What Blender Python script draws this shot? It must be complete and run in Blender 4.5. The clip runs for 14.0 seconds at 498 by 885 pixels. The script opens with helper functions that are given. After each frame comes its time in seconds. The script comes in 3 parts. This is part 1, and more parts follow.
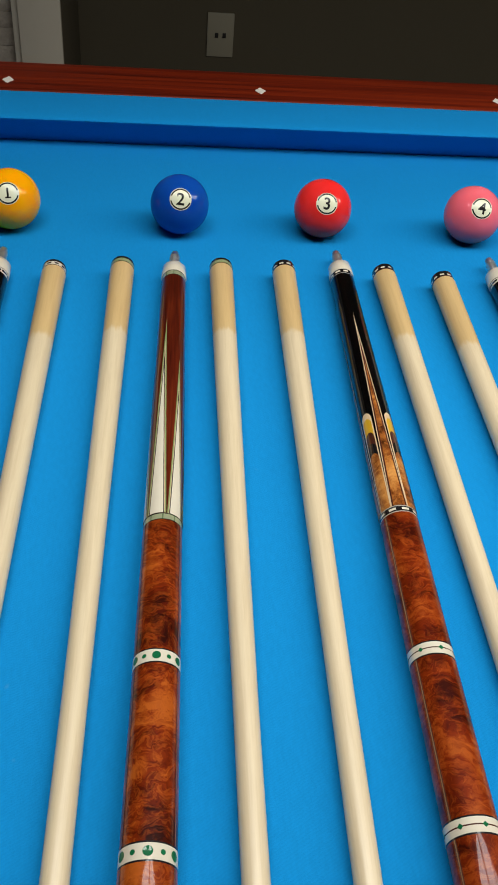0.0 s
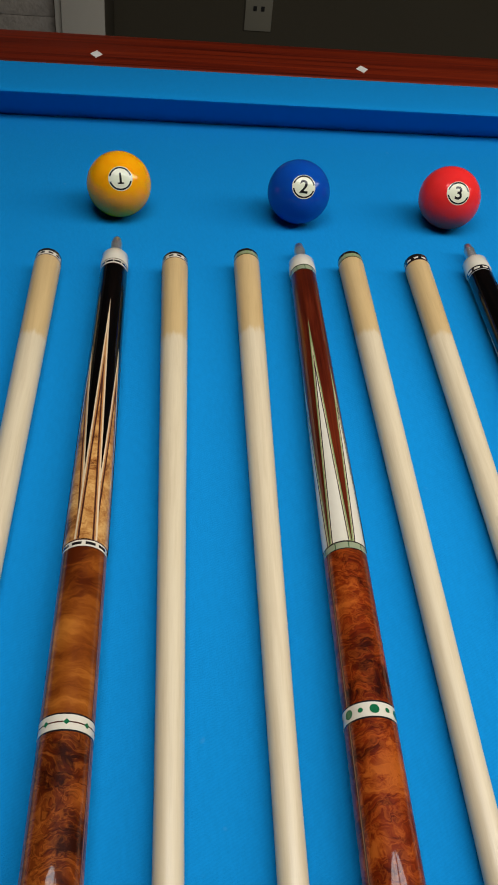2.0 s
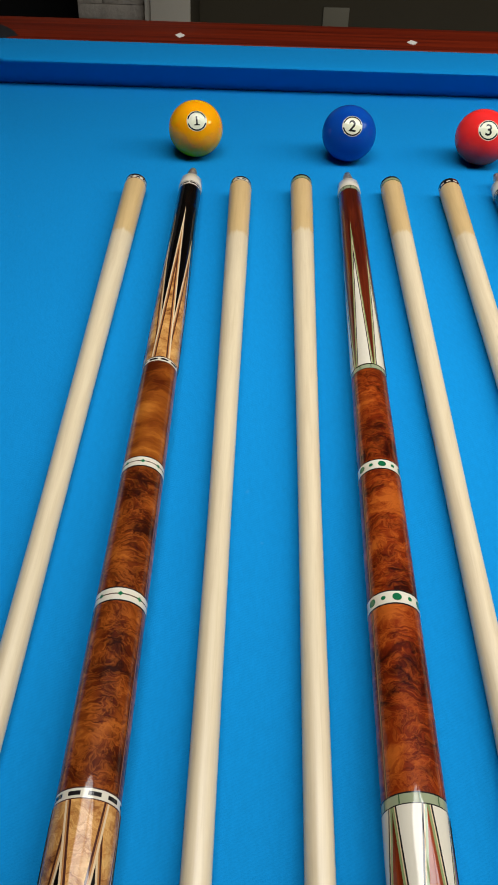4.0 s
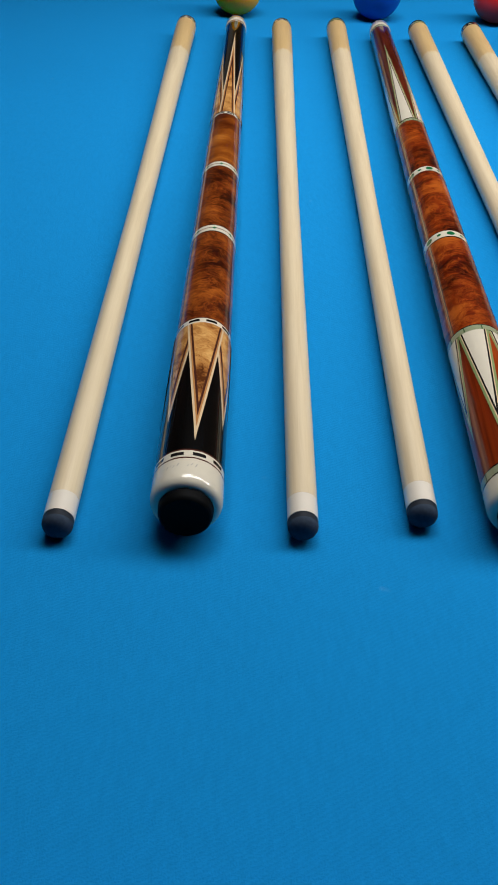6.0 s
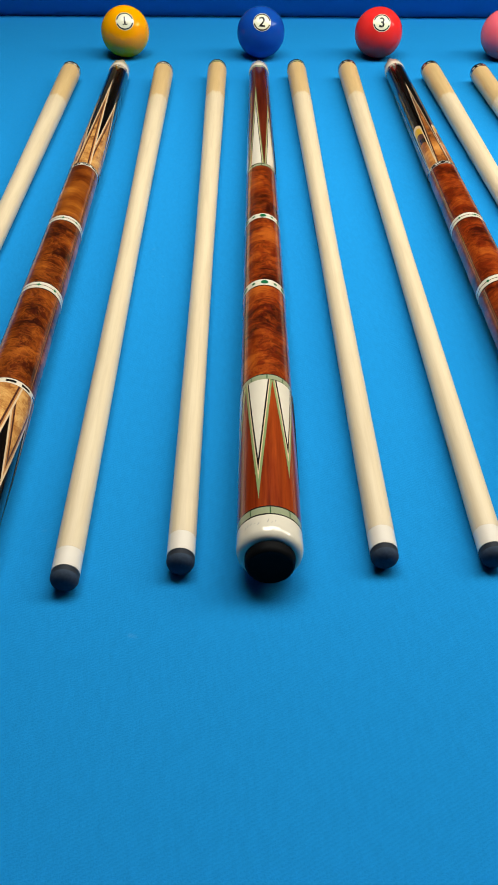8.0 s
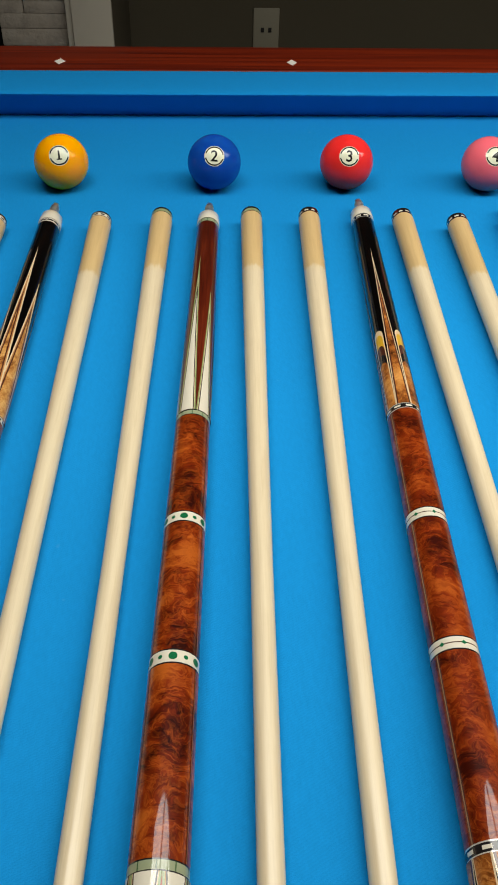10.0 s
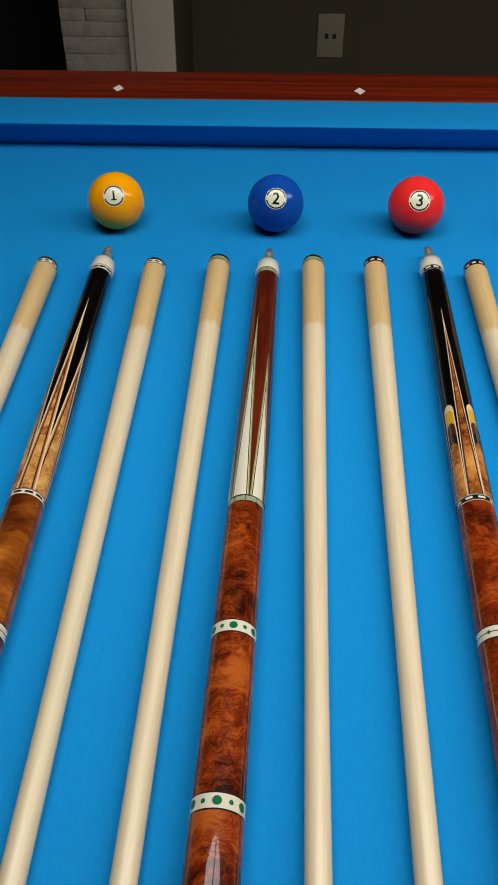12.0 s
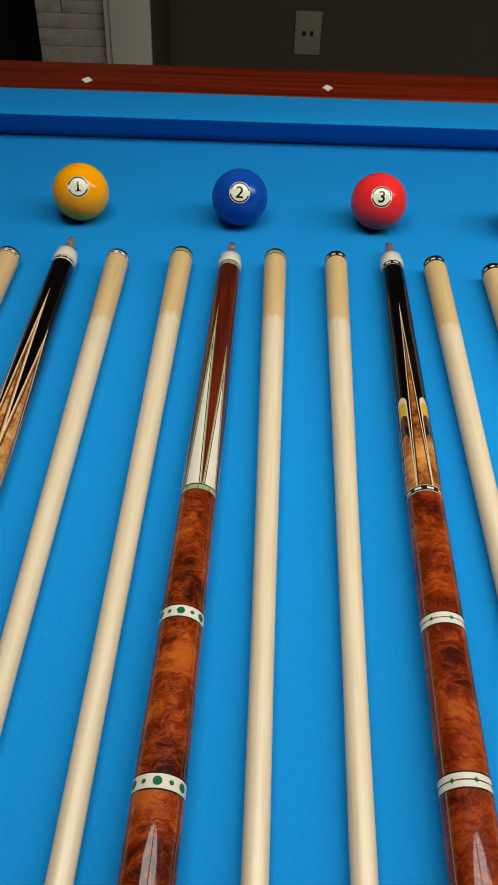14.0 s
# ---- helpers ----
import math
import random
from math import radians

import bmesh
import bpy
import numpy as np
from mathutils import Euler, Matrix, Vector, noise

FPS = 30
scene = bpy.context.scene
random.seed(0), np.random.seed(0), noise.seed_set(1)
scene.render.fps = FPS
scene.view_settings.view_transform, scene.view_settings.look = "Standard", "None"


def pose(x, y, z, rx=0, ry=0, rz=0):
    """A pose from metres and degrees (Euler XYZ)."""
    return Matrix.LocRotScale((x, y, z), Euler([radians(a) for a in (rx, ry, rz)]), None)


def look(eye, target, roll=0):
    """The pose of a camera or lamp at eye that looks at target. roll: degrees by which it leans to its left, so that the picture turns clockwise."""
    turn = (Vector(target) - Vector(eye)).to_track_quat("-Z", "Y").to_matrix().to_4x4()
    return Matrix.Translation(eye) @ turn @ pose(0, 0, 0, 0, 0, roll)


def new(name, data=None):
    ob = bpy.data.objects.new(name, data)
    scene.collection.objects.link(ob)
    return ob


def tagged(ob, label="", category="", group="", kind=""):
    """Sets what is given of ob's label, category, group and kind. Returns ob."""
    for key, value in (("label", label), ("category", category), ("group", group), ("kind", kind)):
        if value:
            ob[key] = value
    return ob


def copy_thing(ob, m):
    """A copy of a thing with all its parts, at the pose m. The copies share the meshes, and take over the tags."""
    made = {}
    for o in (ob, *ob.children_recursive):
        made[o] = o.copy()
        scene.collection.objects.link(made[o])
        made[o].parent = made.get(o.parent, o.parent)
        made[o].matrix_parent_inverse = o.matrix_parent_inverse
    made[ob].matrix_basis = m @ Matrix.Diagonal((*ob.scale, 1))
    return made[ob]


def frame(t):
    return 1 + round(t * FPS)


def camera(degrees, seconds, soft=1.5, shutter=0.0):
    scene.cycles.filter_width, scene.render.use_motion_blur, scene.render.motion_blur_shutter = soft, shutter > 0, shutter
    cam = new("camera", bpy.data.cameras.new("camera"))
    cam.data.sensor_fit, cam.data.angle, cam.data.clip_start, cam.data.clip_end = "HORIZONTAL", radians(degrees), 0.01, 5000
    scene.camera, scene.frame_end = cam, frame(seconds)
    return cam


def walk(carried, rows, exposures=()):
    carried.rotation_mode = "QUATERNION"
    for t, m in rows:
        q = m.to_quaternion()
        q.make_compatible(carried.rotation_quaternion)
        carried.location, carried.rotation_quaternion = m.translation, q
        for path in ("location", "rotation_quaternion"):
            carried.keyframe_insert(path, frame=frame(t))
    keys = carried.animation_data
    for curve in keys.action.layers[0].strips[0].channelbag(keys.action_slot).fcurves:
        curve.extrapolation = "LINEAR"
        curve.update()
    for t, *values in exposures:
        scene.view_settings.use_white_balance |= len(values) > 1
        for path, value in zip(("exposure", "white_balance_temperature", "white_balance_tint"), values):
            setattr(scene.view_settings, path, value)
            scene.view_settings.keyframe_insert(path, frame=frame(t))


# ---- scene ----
cam = camera(31.86, 14.0, soft=1.8)
PATH = [
    (0, (-0.1260, 1.2621, 1.1803), (0.0937, 2.7368, -0.1527), 5.70),
    (0.2, (-0.1450, 1.2735, 1.1790), (0.0861, 2.7432, -0.1576), 5.95),
    (0.5, (-0.1705, 1.2878, 1.1750), (0.0657, 2.7560, -0.1624), 6.03),
    (0.8, (-0.1920, 1.3005, 1.1674), (0.0445, 2.7619, -0.1773), 6.20),
    (1, (-0.2006, 1.3086, 1.1612), (0.0419, 2.7602, -0.1930), 6.55),
    (1.3, (-0.2118, 1.3182, 1.1550), (0.0352, 2.7654, -0.2032), 6.87),
    (1.5, (-0.2187, 1.3219, 1.1523), (0.0317, 2.7678, -0.2066), 7.07),
    (1.8, (-0.2273, 1.3240, 1.1540), (0.0069, 2.7652, -0.2127), 6.80),
    (2, (-0.2304, 1.3247, 1.1549), (-0.0048, 2.7656, -0.2137), 6.57),
    (2.2, (-0.2327, 1.3227, 1.1549), (-0.0086, 2.7629, -0.2146), 6.55),
    (4.3, (-0.2132, 1.1002, 1.1276), (-0.1976, 2.6117, -0.1820), 1.88),
    (4.5, (-0.2156, 1.0718, 1.1086), (-0.2065, 2.5855, -0.1985), 1.80),
    (4.8, (-0.2240, 1.0358, 1.0840), (-0.2061, 2.5678, -0.2016), 1.96),
    (5, (-0.2338, 1.0135, 1.0706), (-0.2074, 2.5520, -0.2070), 2.30),
    (5.2, (-0.2428, 0.9935, 1.0602), (-0.2156, 2.5318, -0.2177), 2.25),
    (5.5, (-0.2529, 0.9730, 1.0432), (-0.2180, 2.5148, -0.2301), 2.38),
    (5.7, (-0.2560, 0.9629, 1.0329), (-0.2107, 2.5068, -0.2378), 2.62),
    (6, (-0.2580, 0.9470, 1.0179), (-0.2112, 2.4918, -0.2516), 2.34),
    (6.2, (-0.2591, 0.9380, 1.0110), (-0.2104, 2.4788, -0.2632), 2.00),
    (6.5, (-0.2571, 0.9277, 1.0027), (-0.1961, 2.4687, -0.2706), 1.98),
    (6.8, (-0.2438, 0.9263, 1.0042), (-0.1792, 2.4696, -0.2663), 1.54),
    (7, (-0.2331, 0.9260, 1.0093), (-0.1756, 2.4721, -0.2581), 1.32),
    (7.2, (-0.2223, 0.9269, 1.0142), (-0.1657, 2.4797, -0.2449), 1.45),
    (7.5, (-0.2019, 0.9296, 1.0248), (-0.1409, 2.4839, -0.2323), 1.14),
    (7.8, (-0.1789, 0.9320, 1.0381), (-0.1038, 2.4895, -0.2143), 1.17),
    (8, (-0.1604, 0.9367, 1.0521), (-0.0833, 2.4960, -0.1979), 0.98),
    (8.2, (-0.1425, 0.9471, 1.0708), (-0.0630, 2.5075, -0.1776), 0.56),
    (8.5, (-0.1150, 0.9791, 1.0987), (-0.0348, 2.5446, -0.1434), -0.16),
    (8.7, (-0.1048, 0.9999, 1.1150), (-0.0298, 2.5597, -0.1345), 0.00),
    (10.8, (-0.1094, 1.2253, 1.1861), (-0.0204, 2.6958, -0.1666), 2.11),
    (11, (-0.1117, 1.2311, 1.1896), (-0.0369, 2.7027, -0.1627), 1.87),
    (11.2, (-0.1147, 1.2342, 1.1995), (-0.0633, 2.7029, -0.1572), 1.58),
    (11.5, (-0.1140, 1.2350, 1.1928), (-0.1059, 2.7157, -0.1516), 1.18),
    (11.8, (-0.1124, 1.2357, 1.1928), (-0.1326, 2.7160, -0.1519), 0.56),
    (12, (-0.1099, 1.2350, 1.1928), (-0.1387, 2.7176, -0.1492), 0.30),
    (12.5, (-0.1137, 1.2337, 1.1945), (-0.1331, 2.7134, -0.1509), 0.92),
    (13, (-0.1117, 1.2329, 1.1929), (-0.1206, 2.7114, -0.1540), 1.13),
    (13.5, (-0.1091, 1.2293, 1.1917), (-0.1016, 2.7084, -0.1545), 1.76),
    (13.8, (-0.1025, 1.2276, 1.1915), (-0.0883, 2.7081, -0.1531), 2.02),
    (14, (-0.0927, 1.2268, 1.1940), (-0.0727, 2.7057, -0.1522), 2.19),
]
EXPOSURES = [(0.0, 0.02, 6500, 11), (2.2, -0.10, 6300, 13), (4.5, 0.21, 6350, 12), (5.5, 0.22, 6300, 14), (6.0, 0.19, 6350, 14), (6.5, 0.48, 6350, 12), (8.0, 0.47, 6750, 10), (8.7, 0.35, 6750, 9), (10.8, 0.05, 6550, 10), (11.5, 0.04, 6500, 11), (12.0, -0.07, 6500, 12), (12.5, -0.03, 6500, 11), (14.0, -0.04, 6550, 12)]
walk(cam, [(t, look(eye, target, roll)) for t, eye, target, roll in PATH], EXPOSURES)

# ---- light and exposure ----
world = bpy.data.worlds.new("world")
world.use_nodes = True
world.node_tree.nodes["Background"].inputs[0].default_value = (0.9, 0.95, 1.0, 1)
world.node_tree.nodes["Background"].inputs[1].default_value = 0.003
scene.world = world
scene.view_settings.exposure = 0.0


def area_lamp(name, place, size_x, size_y, watts, colour, aim=None):
    data = bpy.data.lights.new(name, "AREA")
    data.shape, data.size, data.size_y = "RECTANGLE", size_x, size_y
    data.energy, data.color = watts, colour
    ob = new(name, data)
    ob.matrix_world = look(place, aim or (place[0], place[1] + 1e-4, place[2] - 1))
    return ob


# four shades of one table light, hung along the table's middle
LAMP_Z = 1.75
for lamp_x in (-0.25, 0.32, 0.89, 1.46):
    area_lamp("table_light_shade", (lamp_x, 1.645, LAMP_Z), 0.51, 0.42, 5.5, (1.0, 1.0, 0.95)).data.spread = radians(165)
# unseen warm fill, added to lift the far wall and the fireplace
area_lamp("room_light", (2.6, 1.75, 2.42), 0.5, 0.5, 11.5, (1.0, 0.90, 0.68))


# ---- materials ----
def material(name):
    m = bpy.data.materials.new(name)
    m.use_nodes = True
    return m, m.node_tree.nodes, m.node_tree.links, m.node_tree.nodes["Principled BSDF"]


def mix_rgb(nodes, links, a, b, fac):
    n = nodes.new("ShaderNodeMix")
    n.data_type = "RGBA"
    for socket, value in ((n.inputs[6], a), (n.inputs[7], b), (n.inputs[0], fac)):
        if isinstance(value, (tuple, float, int)):
            socket.default_value = (*value, 1) if isinstance(value, tuple) else value
        else:
            links.new(value, socket)
    return n.outputs[2]


def ramp(nodes, links, fac, stops):
    n = nodes.new("ShaderNodeValToRGB")
    e = n.color_ramp.elements
    while len(e) < len(stops):
        e.new(0.5)
    for el, (p, c) in zip(e, stops):
        el.position, el.color = p, (*c, 1)
    links.new(fac, n.inputs[0])
    return n.outputs[0]


def coords(nodes, links, scale=(1, 1, 1), vary=0.0, turn=(0, 0, 0)):
    tc, mp = nodes.new("ShaderNodeTexCoord"), nodes.new("ShaderNodeMapping")
    mp.inputs["Scale"].default_value = scale
    mp.inputs["Rotation"].default_value = turn
    links.new(tc.outputs["Object"], mp.inputs["Vector"])
    if vary:
        info, mul = nodes.new("ShaderNodeObjectInfo"), nodes.new("ShaderNodeMath")
        mul.operation, mul.inputs[1].default_value = "MULTIPLY", vary
        links.new(info.outputs["Random"], mul.inputs[0])
        links.new(mul.outputs[0], mp.inputs["Location"])
    return mp.outputs[0]


def noise_tex(nodes, links, vec, scale, detail=4.0, rough=0.55, distort=0.0):
    n = nodes.new("ShaderNodeTexNoise")
    n.inputs["Scale"].default_value, n.inputs["Detail"].default_value = scale, detail
    n.inputs["Roughness"].default_value, n.inputs["Distortion"].default_value = rough, distort
    links.new(vec, n.inputs["Vector"])
    return n.outputs[0]


def bump(nodes, links, bsdf, height, strength, distance):
    n = nodes.new("ShaderNodeBump")
    n.inputs["Strength"].default_value, n.inputs["Distance"].default_value = strength, distance
    links.new(height, n.inputs["Height"])
    links.new(n.outputs[0], bsdf.inputs["Normal"])


def plain(name, colour, rough=0.4, metal=0.0, coat=0.0, grain=0.12, scale=300.0):
    """A paint, plastic or metal with slight mottling at two scales."""
    m, nodes, links, b = material(name)
    v = coords(nodes, links)
    n1 = noise_tex(nodes, links, v, scale, 3)
    n2 = noise_tex(nodes, links, v, scale * 0.12, 3)
    dark = tuple(c * (1 - grain) for c in colour)
    lite = tuple(min(1.0, c * (1 + grain)) for c in colour)
    c = mix_rgb(nodes, links, mix_rgb(nodes, links, dark, lite, n1), mix_rgb(nodes, links, dark, lite, n2), 0.5)
    links.new(c, b.inputs["Base Color"])
    b.inputs["Roughness"].default_value, b.inputs["Metallic"].default_value = rough, metal
    b.inputs["Coat Weight"].default_value, b.inputs["Coat Roughness"].default_value = coat, 0.04
    if coat > 0.4:
        b.inputs["Specular IOR Level"].default_value = 0.05
    return m


def cloth_material(name, colour):
    m, nodes, links, b = material(name)
    v = coords(nodes, links)
    big = noise_tex(nodes, links, v, 5.0, 4)
    mid = noise_tex(nodes, links, coords(nodes, links, (1, 0.35, 1), turn=(0, 0, 0.5)), 420.0, 4, 0.65)
    fine = noise_tex(nodes, links, v, 1500.0, 2, 0.6)
    wave = nodes.new("ShaderNodeTexWave")
    wave.inputs["Scale"].default_value, wave.inputs["Distortion"].default_value = 190.0, 3.5
    wave.inputs["Detail"].default_value, wave.inputs["Detail Scale"].default_value = 2.0, 2.0
    links.new(coords(nodes, links, (1, 1, 1), turn=(0, 0, 1.05)), wave.inputs["Vector"])
    weave = nodes.new("ShaderNodeMath")
    weave.operation = "MULTIPLY_ADD"
    weave.inputs[1].default_value = 0.20
    links.new(wave.outputs[1], weave.inputs[0])
    links.new(mid, weave.inputs[2])
    c = mix_rgb(nodes, links, tuple(x * 0.80 for x in colour), tuple(min(1, x * 1.20) for x in colour), weave.outputs[0])
    c2 = mix_rgb(nodes, links, tuple(x * 0.90 for x in colour), tuple(min(1, x * 1.10) for x in colour), big)
    base = mix_rgb(nodes, links, c, c2, 0.45)
    speck = ramp(nodes, links, noise_tex(nodes, links, v, 95.0, 1, 0.4), [(0.0, (0, 0, 0)), (0.80, (0, 0, 0)), (0.84, (0.06, 0.06, 0.06))])
    links.new(mix_rgb(nodes, links, base, (0.35, 0.50, 0.62), speck), b.inputs["Base Color"])
    b.inputs["Roughness"].default_value = 0.92
    b.inputs["Specular IOR Level"].default_value = 0.04
    b.inputs["Sheen Weight"].default_value = 0.03
    b.inputs["Sheen Roughness"].default_value = 0.4
    b.inputs["Sheen Tint"].default_value = (0.5, 0.75, 1.0, 1)
    add = nodes.new("ShaderNodeMath")
    add.operation = "ADD"
    links.new(weave.outputs[0], add.inputs[0])
    links.new(fine, add.inputs[1])
    bump(nodes, links, b, add.outputs[0], 0.45, 0.0005)
    return m


def wood_material(name, dark, mid, lite, scale, rough=0.35, coat=0.0, vary=7.0, along="y", relief=0.05, pull=0.045):
    """Straight-grained wood; the grain runs along one axis."""
    m, nodes, links, b = material(name)
    s = (1, pull, 1) if along == "y" else (pull, 1, 1)
    v = coords(nodes, links, s, vary)
    g = noise_tex(nodes, links, v, scale, 6, 0.62, 0.35)
    fine = noise_tex(nodes, links, coords(nodes, links, tuple(x * (0.5 if x < 1 else 1) for x in s), vary), scale * 6, 3, 0.6)
    c = ramp(nodes, links, g, [(0.37, dark), (0.5, mid), (0.64, lite)])
    c2 = ramp(nodes, links, fine, [(0.3, dark), (0.55, mid), (0.8, lite)])
    big = noise_tex(nodes, links, coords(nodes, links, (1, 1, 1), vary), 6.0, 3)
    soft = nodes.new("ShaderNodeMath")
    soft.operation, soft.inputs[1].default_value = "MULTIPLY", 0.45
    links.new(big, soft.inputs[0])
    base = mix_rgb(nodes, links, mix_rgb(nodes, links, c, c2, 0.38), mid, soft.outputs[0])
    links.new(base, b.inputs["Base Color"])
    b.inputs["Roughness"].default_value = rough
    b.inputs["Coat Weight"].default_value, b.inputs["Coat Roughness"].default_value = coat, 0.04
    if coat > 0.4:
        b.inputs["Specular IOR Level"].default_value = 0.05
    bump(nodes, links, b, fine, relief, 0.0003)
    return m


def burl_material(name, stops, scale=40.0, coat=0.8, curls=0.55, eyes=0.35):
    """Figured burl under a deep clear finish: soft clouds, feathered figure across the grain, bright curls, small eyes."""
    m, nodes, links, b = material(name)
    v = coords(nodes, links, (1, 1, 1), 9.0)

    def math_node(op, a, c, d=0.0):
        n = nodes.new("ShaderNodeMath")
        n.operation = op
        for socket, value in zip(n.inputs, (a, c, d)):
            if isinstance(value, float):
                socket.default_value = value
            else:
                links.new(value, socket)
        return n.outputs[0]

    def shifted(vec, size, amount):
        warp, off = nodes.new("ShaderNodeTexNoise"), nodes.new("ShaderNodeVectorMath")
        warp.inputs["Scale"].default_value, warp.inputs["Detail"].default_value = size, 3.0
        off.operation = "MULTIPLY_ADD"
        off.inputs[1].default_value = (amount, amount, amount)
        links.new(vec, warp.inputs["Vector"])
        links.new(warp.outputs[1], off.inputs[0])
        links.new(vec, off.inputs[2])
        return off.outputs[0]

    def stretched(vec, factor):
        mp = nodes.new("ShaderNodeMapping")
        mp.inputs["Scale"].default_value = factor
        mp.inputs["Rotation"].default_value = (0, 0, 0.35)
        links.new(vec, mp.inputs["Vector"])
        return mp.outputs[0]

    bent = shifted(shifted(v, scale, 0.030), scale * 3.2, 0.010)
    cloud = noise_tex(nodes, links, shifted(v, scale * 0.8, 0.02), scale * 0.9, 2, 0.5)
    figure = noise_tex(nodes, links, stretched(bent, (0.55, 1.5, 0.55)), scale * 3.4, 5, 0.62, 0.6)
    ridge = noise_tex(nodes, links, stretched(bent, (0.7, 1.25, 0.7)), scale * 4.5, 3, 0.55, 0.8)
    ridge = math_node("SUBTRACT", 1.0, math_node("MULTIPLY", math_node("ABSOLUTE", math_node("SUBTRACT", ridge, 0.5), 0.0), 14.0))
    ridge = math_node("MAXIMUM", ridge, 0.0)
    total = math_node("ADD", math_node("MULTIPLY", cloud, 0.62), math_node("MULTIPLY", figure, 0.48))
    norm = nodes.new("ShaderNodeMapRange")
    norm.inputs[1].default_value, norm.inputs[2].default_value = 0.41, 0.70
    links.new(total, norm.inputs[0])
    c = ramp(nodes, links, norm.outputs[0], stops)
    glow = math_node("MULTIPLY", math_node("MULTIPLY", ridge, math_node("POWER", norm.outputs[0], 0.8)), curls)
    c = mix_rgb(nodes, links, c, tuple(min(1.0, x * 1.2) for x in stops[-1][1]), glow)
    vor = nodes.new("ShaderNodeTexVoronoi")
    vor.inputs["Scale"].default_value = scale * 3.6
    links.new(bent, vor.inputs["Vector"])
    dots = ramp(nodes, links, vor.outputs[0], [(0.0, (0.25, 0.20, 0.18)), (0.16, (0.85, 0.85, 0.85)), (0.4, (1, 1, 1))])
    mx = nodes.new("ShaderNodeMix")
    mx.data_type, mx.blend_type = "RGBA", "MULTIPLY"
    mx.inputs[0].default_value = eyes
    links.new(c, mx.inputs[6])
    links.new(dots, mx.inputs[7])
    links.new(mx.outputs[2], b.inputs["Base Color"])
    b.inputs["Roughness"].default_value = 0.38
    b.inputs["Specular IOR Level"].default_value = 0.05
    b.inputs["Coat Weight"].default_value, b.inputs["Coat Roughness"].default_value = coat, 0.03
    b.inputs["Coat IOR"].default_value = 1.4
    return m


BLUE = (0.005, 0.208, 0.510)
M_CLOTH = cloth_material("blue_table_cloth", BLUE)
M_RAIL = wood_material("red_mahogany", (0.012, 0.0014, 0.0008), (0.135, 0.011, 0.0025), (0.25, 0.026, 0.004), 120.0, 0.45, 0.0, 3.0, "x", pull=0.018)
M_RAIL.node_tree.nodes["Principled BSDF"].inputs["Specular IOR Level"].default_value = 0.22
M_INLAY = plain("pearl_inlay", (0.78, 0.74, 0.66), 0.25)
M_LEATHER = plain("black_leather", (0.012, 0.012, 0.013), 0.55)
M_MAPLE = wood_material("pale_maple", (0.555, 0.440, 0.280), (0.632, 0.515, 0.338), (0.680, 0.568, 0.385), 300.0, 0.42, 0.20, 11.0)
M_MAPLE.node_tree.nodes["Principled BSDF"].inputs["Coat Roughness"].default_value = 0.22


def blend_along_y(m, other, y0, y1):
    """Fades a wood into a warmer tone along its length, with a ragged edge."""
    nodes, links = m.node_tree.nodes, m.node_tree.links
    b = nodes["Principled BSDF"]
    old = b.inputs["Base Color"].links[0].from_socket
    tc, sep, mr, add = nodes.new("ShaderNodeTexCoord"), nodes.new("ShaderNodeSeparateXYZ"), nodes.new("ShaderNodeMapRange"), nodes.new("ShaderNodeMath")
    links.new(tc.outputs["Object"], sep.inputs[0])
    rag = noise_tex(nodes, links, coords(nodes, links, (1, 0.2, 1), 3.0), 260.0, 2)
    add.operation, add.inputs[1].default_value = "MULTIPLY_ADD", 0.012
    links.new(rag, add.inputs[0])
    links.new(sep.outputs[1], add.inputs[2])
    mr.interpolation_type = "SMOOTHSTEP"
    mr.inputs[1].default_value, mr.inputs[2].default_value = y0, y1
    links.new(add.outputs[0], mr.inputs[0])
    tint = nodes.new("ShaderNodeMix")
    tint.data_type, tint.blend_type = "RGBA", "MULTIPLY"
    links.new(mr.outputs[0], tint.inputs[0])
    links.new(old, tint.inputs[6])
    tint.inputs[7].default_value = (*other, 1)
    links.new(tint.outputs[2], b.inputs["Base Color"])


blend_along_y(M_MAPLE, (0.89, 0.745, 0.51), 0.633, 0.641)
M_FERRULE = plain("ivory_ferrule", (0.67, 0.61, 0.52), 0.28, 0, 0.3, 0.05)
M_IVORY = plain("ivory_white", (0.63, 0.575, 0.46), 0.25, 0, 1.0, 0.05)
M_TIP = plain("chalked_leather_tip", (0.036, 0.052, 0.078), 0.8, grain=0.6, scale=700)
M_TIPSIDE = plain("burnished_tip_side", (0.020, 0.024, 0.031), 0.42, grain=0.25, scale=700)
M_RUBBER = plain("black_rubber", (0.003, 0.0033, 0.0036), 0.55, grain=0.2)
for dull, gloss in ((M_RUBBER, 0.04), (M_TIP, 0.09), (M_TIPSIDE, 0.09)):
    dull.node_tree.nodes["Principled BSDF"].inputs["Specular IOR Level"].default_value = gloss
M_STEEL = plain("pin_steel", (0.78, 0.78, 0.77), 0.34, 0.95)
M_BLACKLINE = plain("black_veneer", (0.012, 0.010, 0.010), 0.35, 0, 1.0)
M_BROWN = plain("dark_brown_veneer", (0.060, 0.017, 0.010), 0.35, 0, 1.0)
M_CREAM = plain("cream_veneer", (0.62, 0.46, 0.28), 0.35, 0, 1.0)
M_TAN = plain("tan_veneer", (0.42, 0.19, 0.06), 0.35, 0, 1.0)
M_GREENV = plain("sage_green_veneer", (0.21, 0.27, 0.11), 0.35, 0, 1.0)
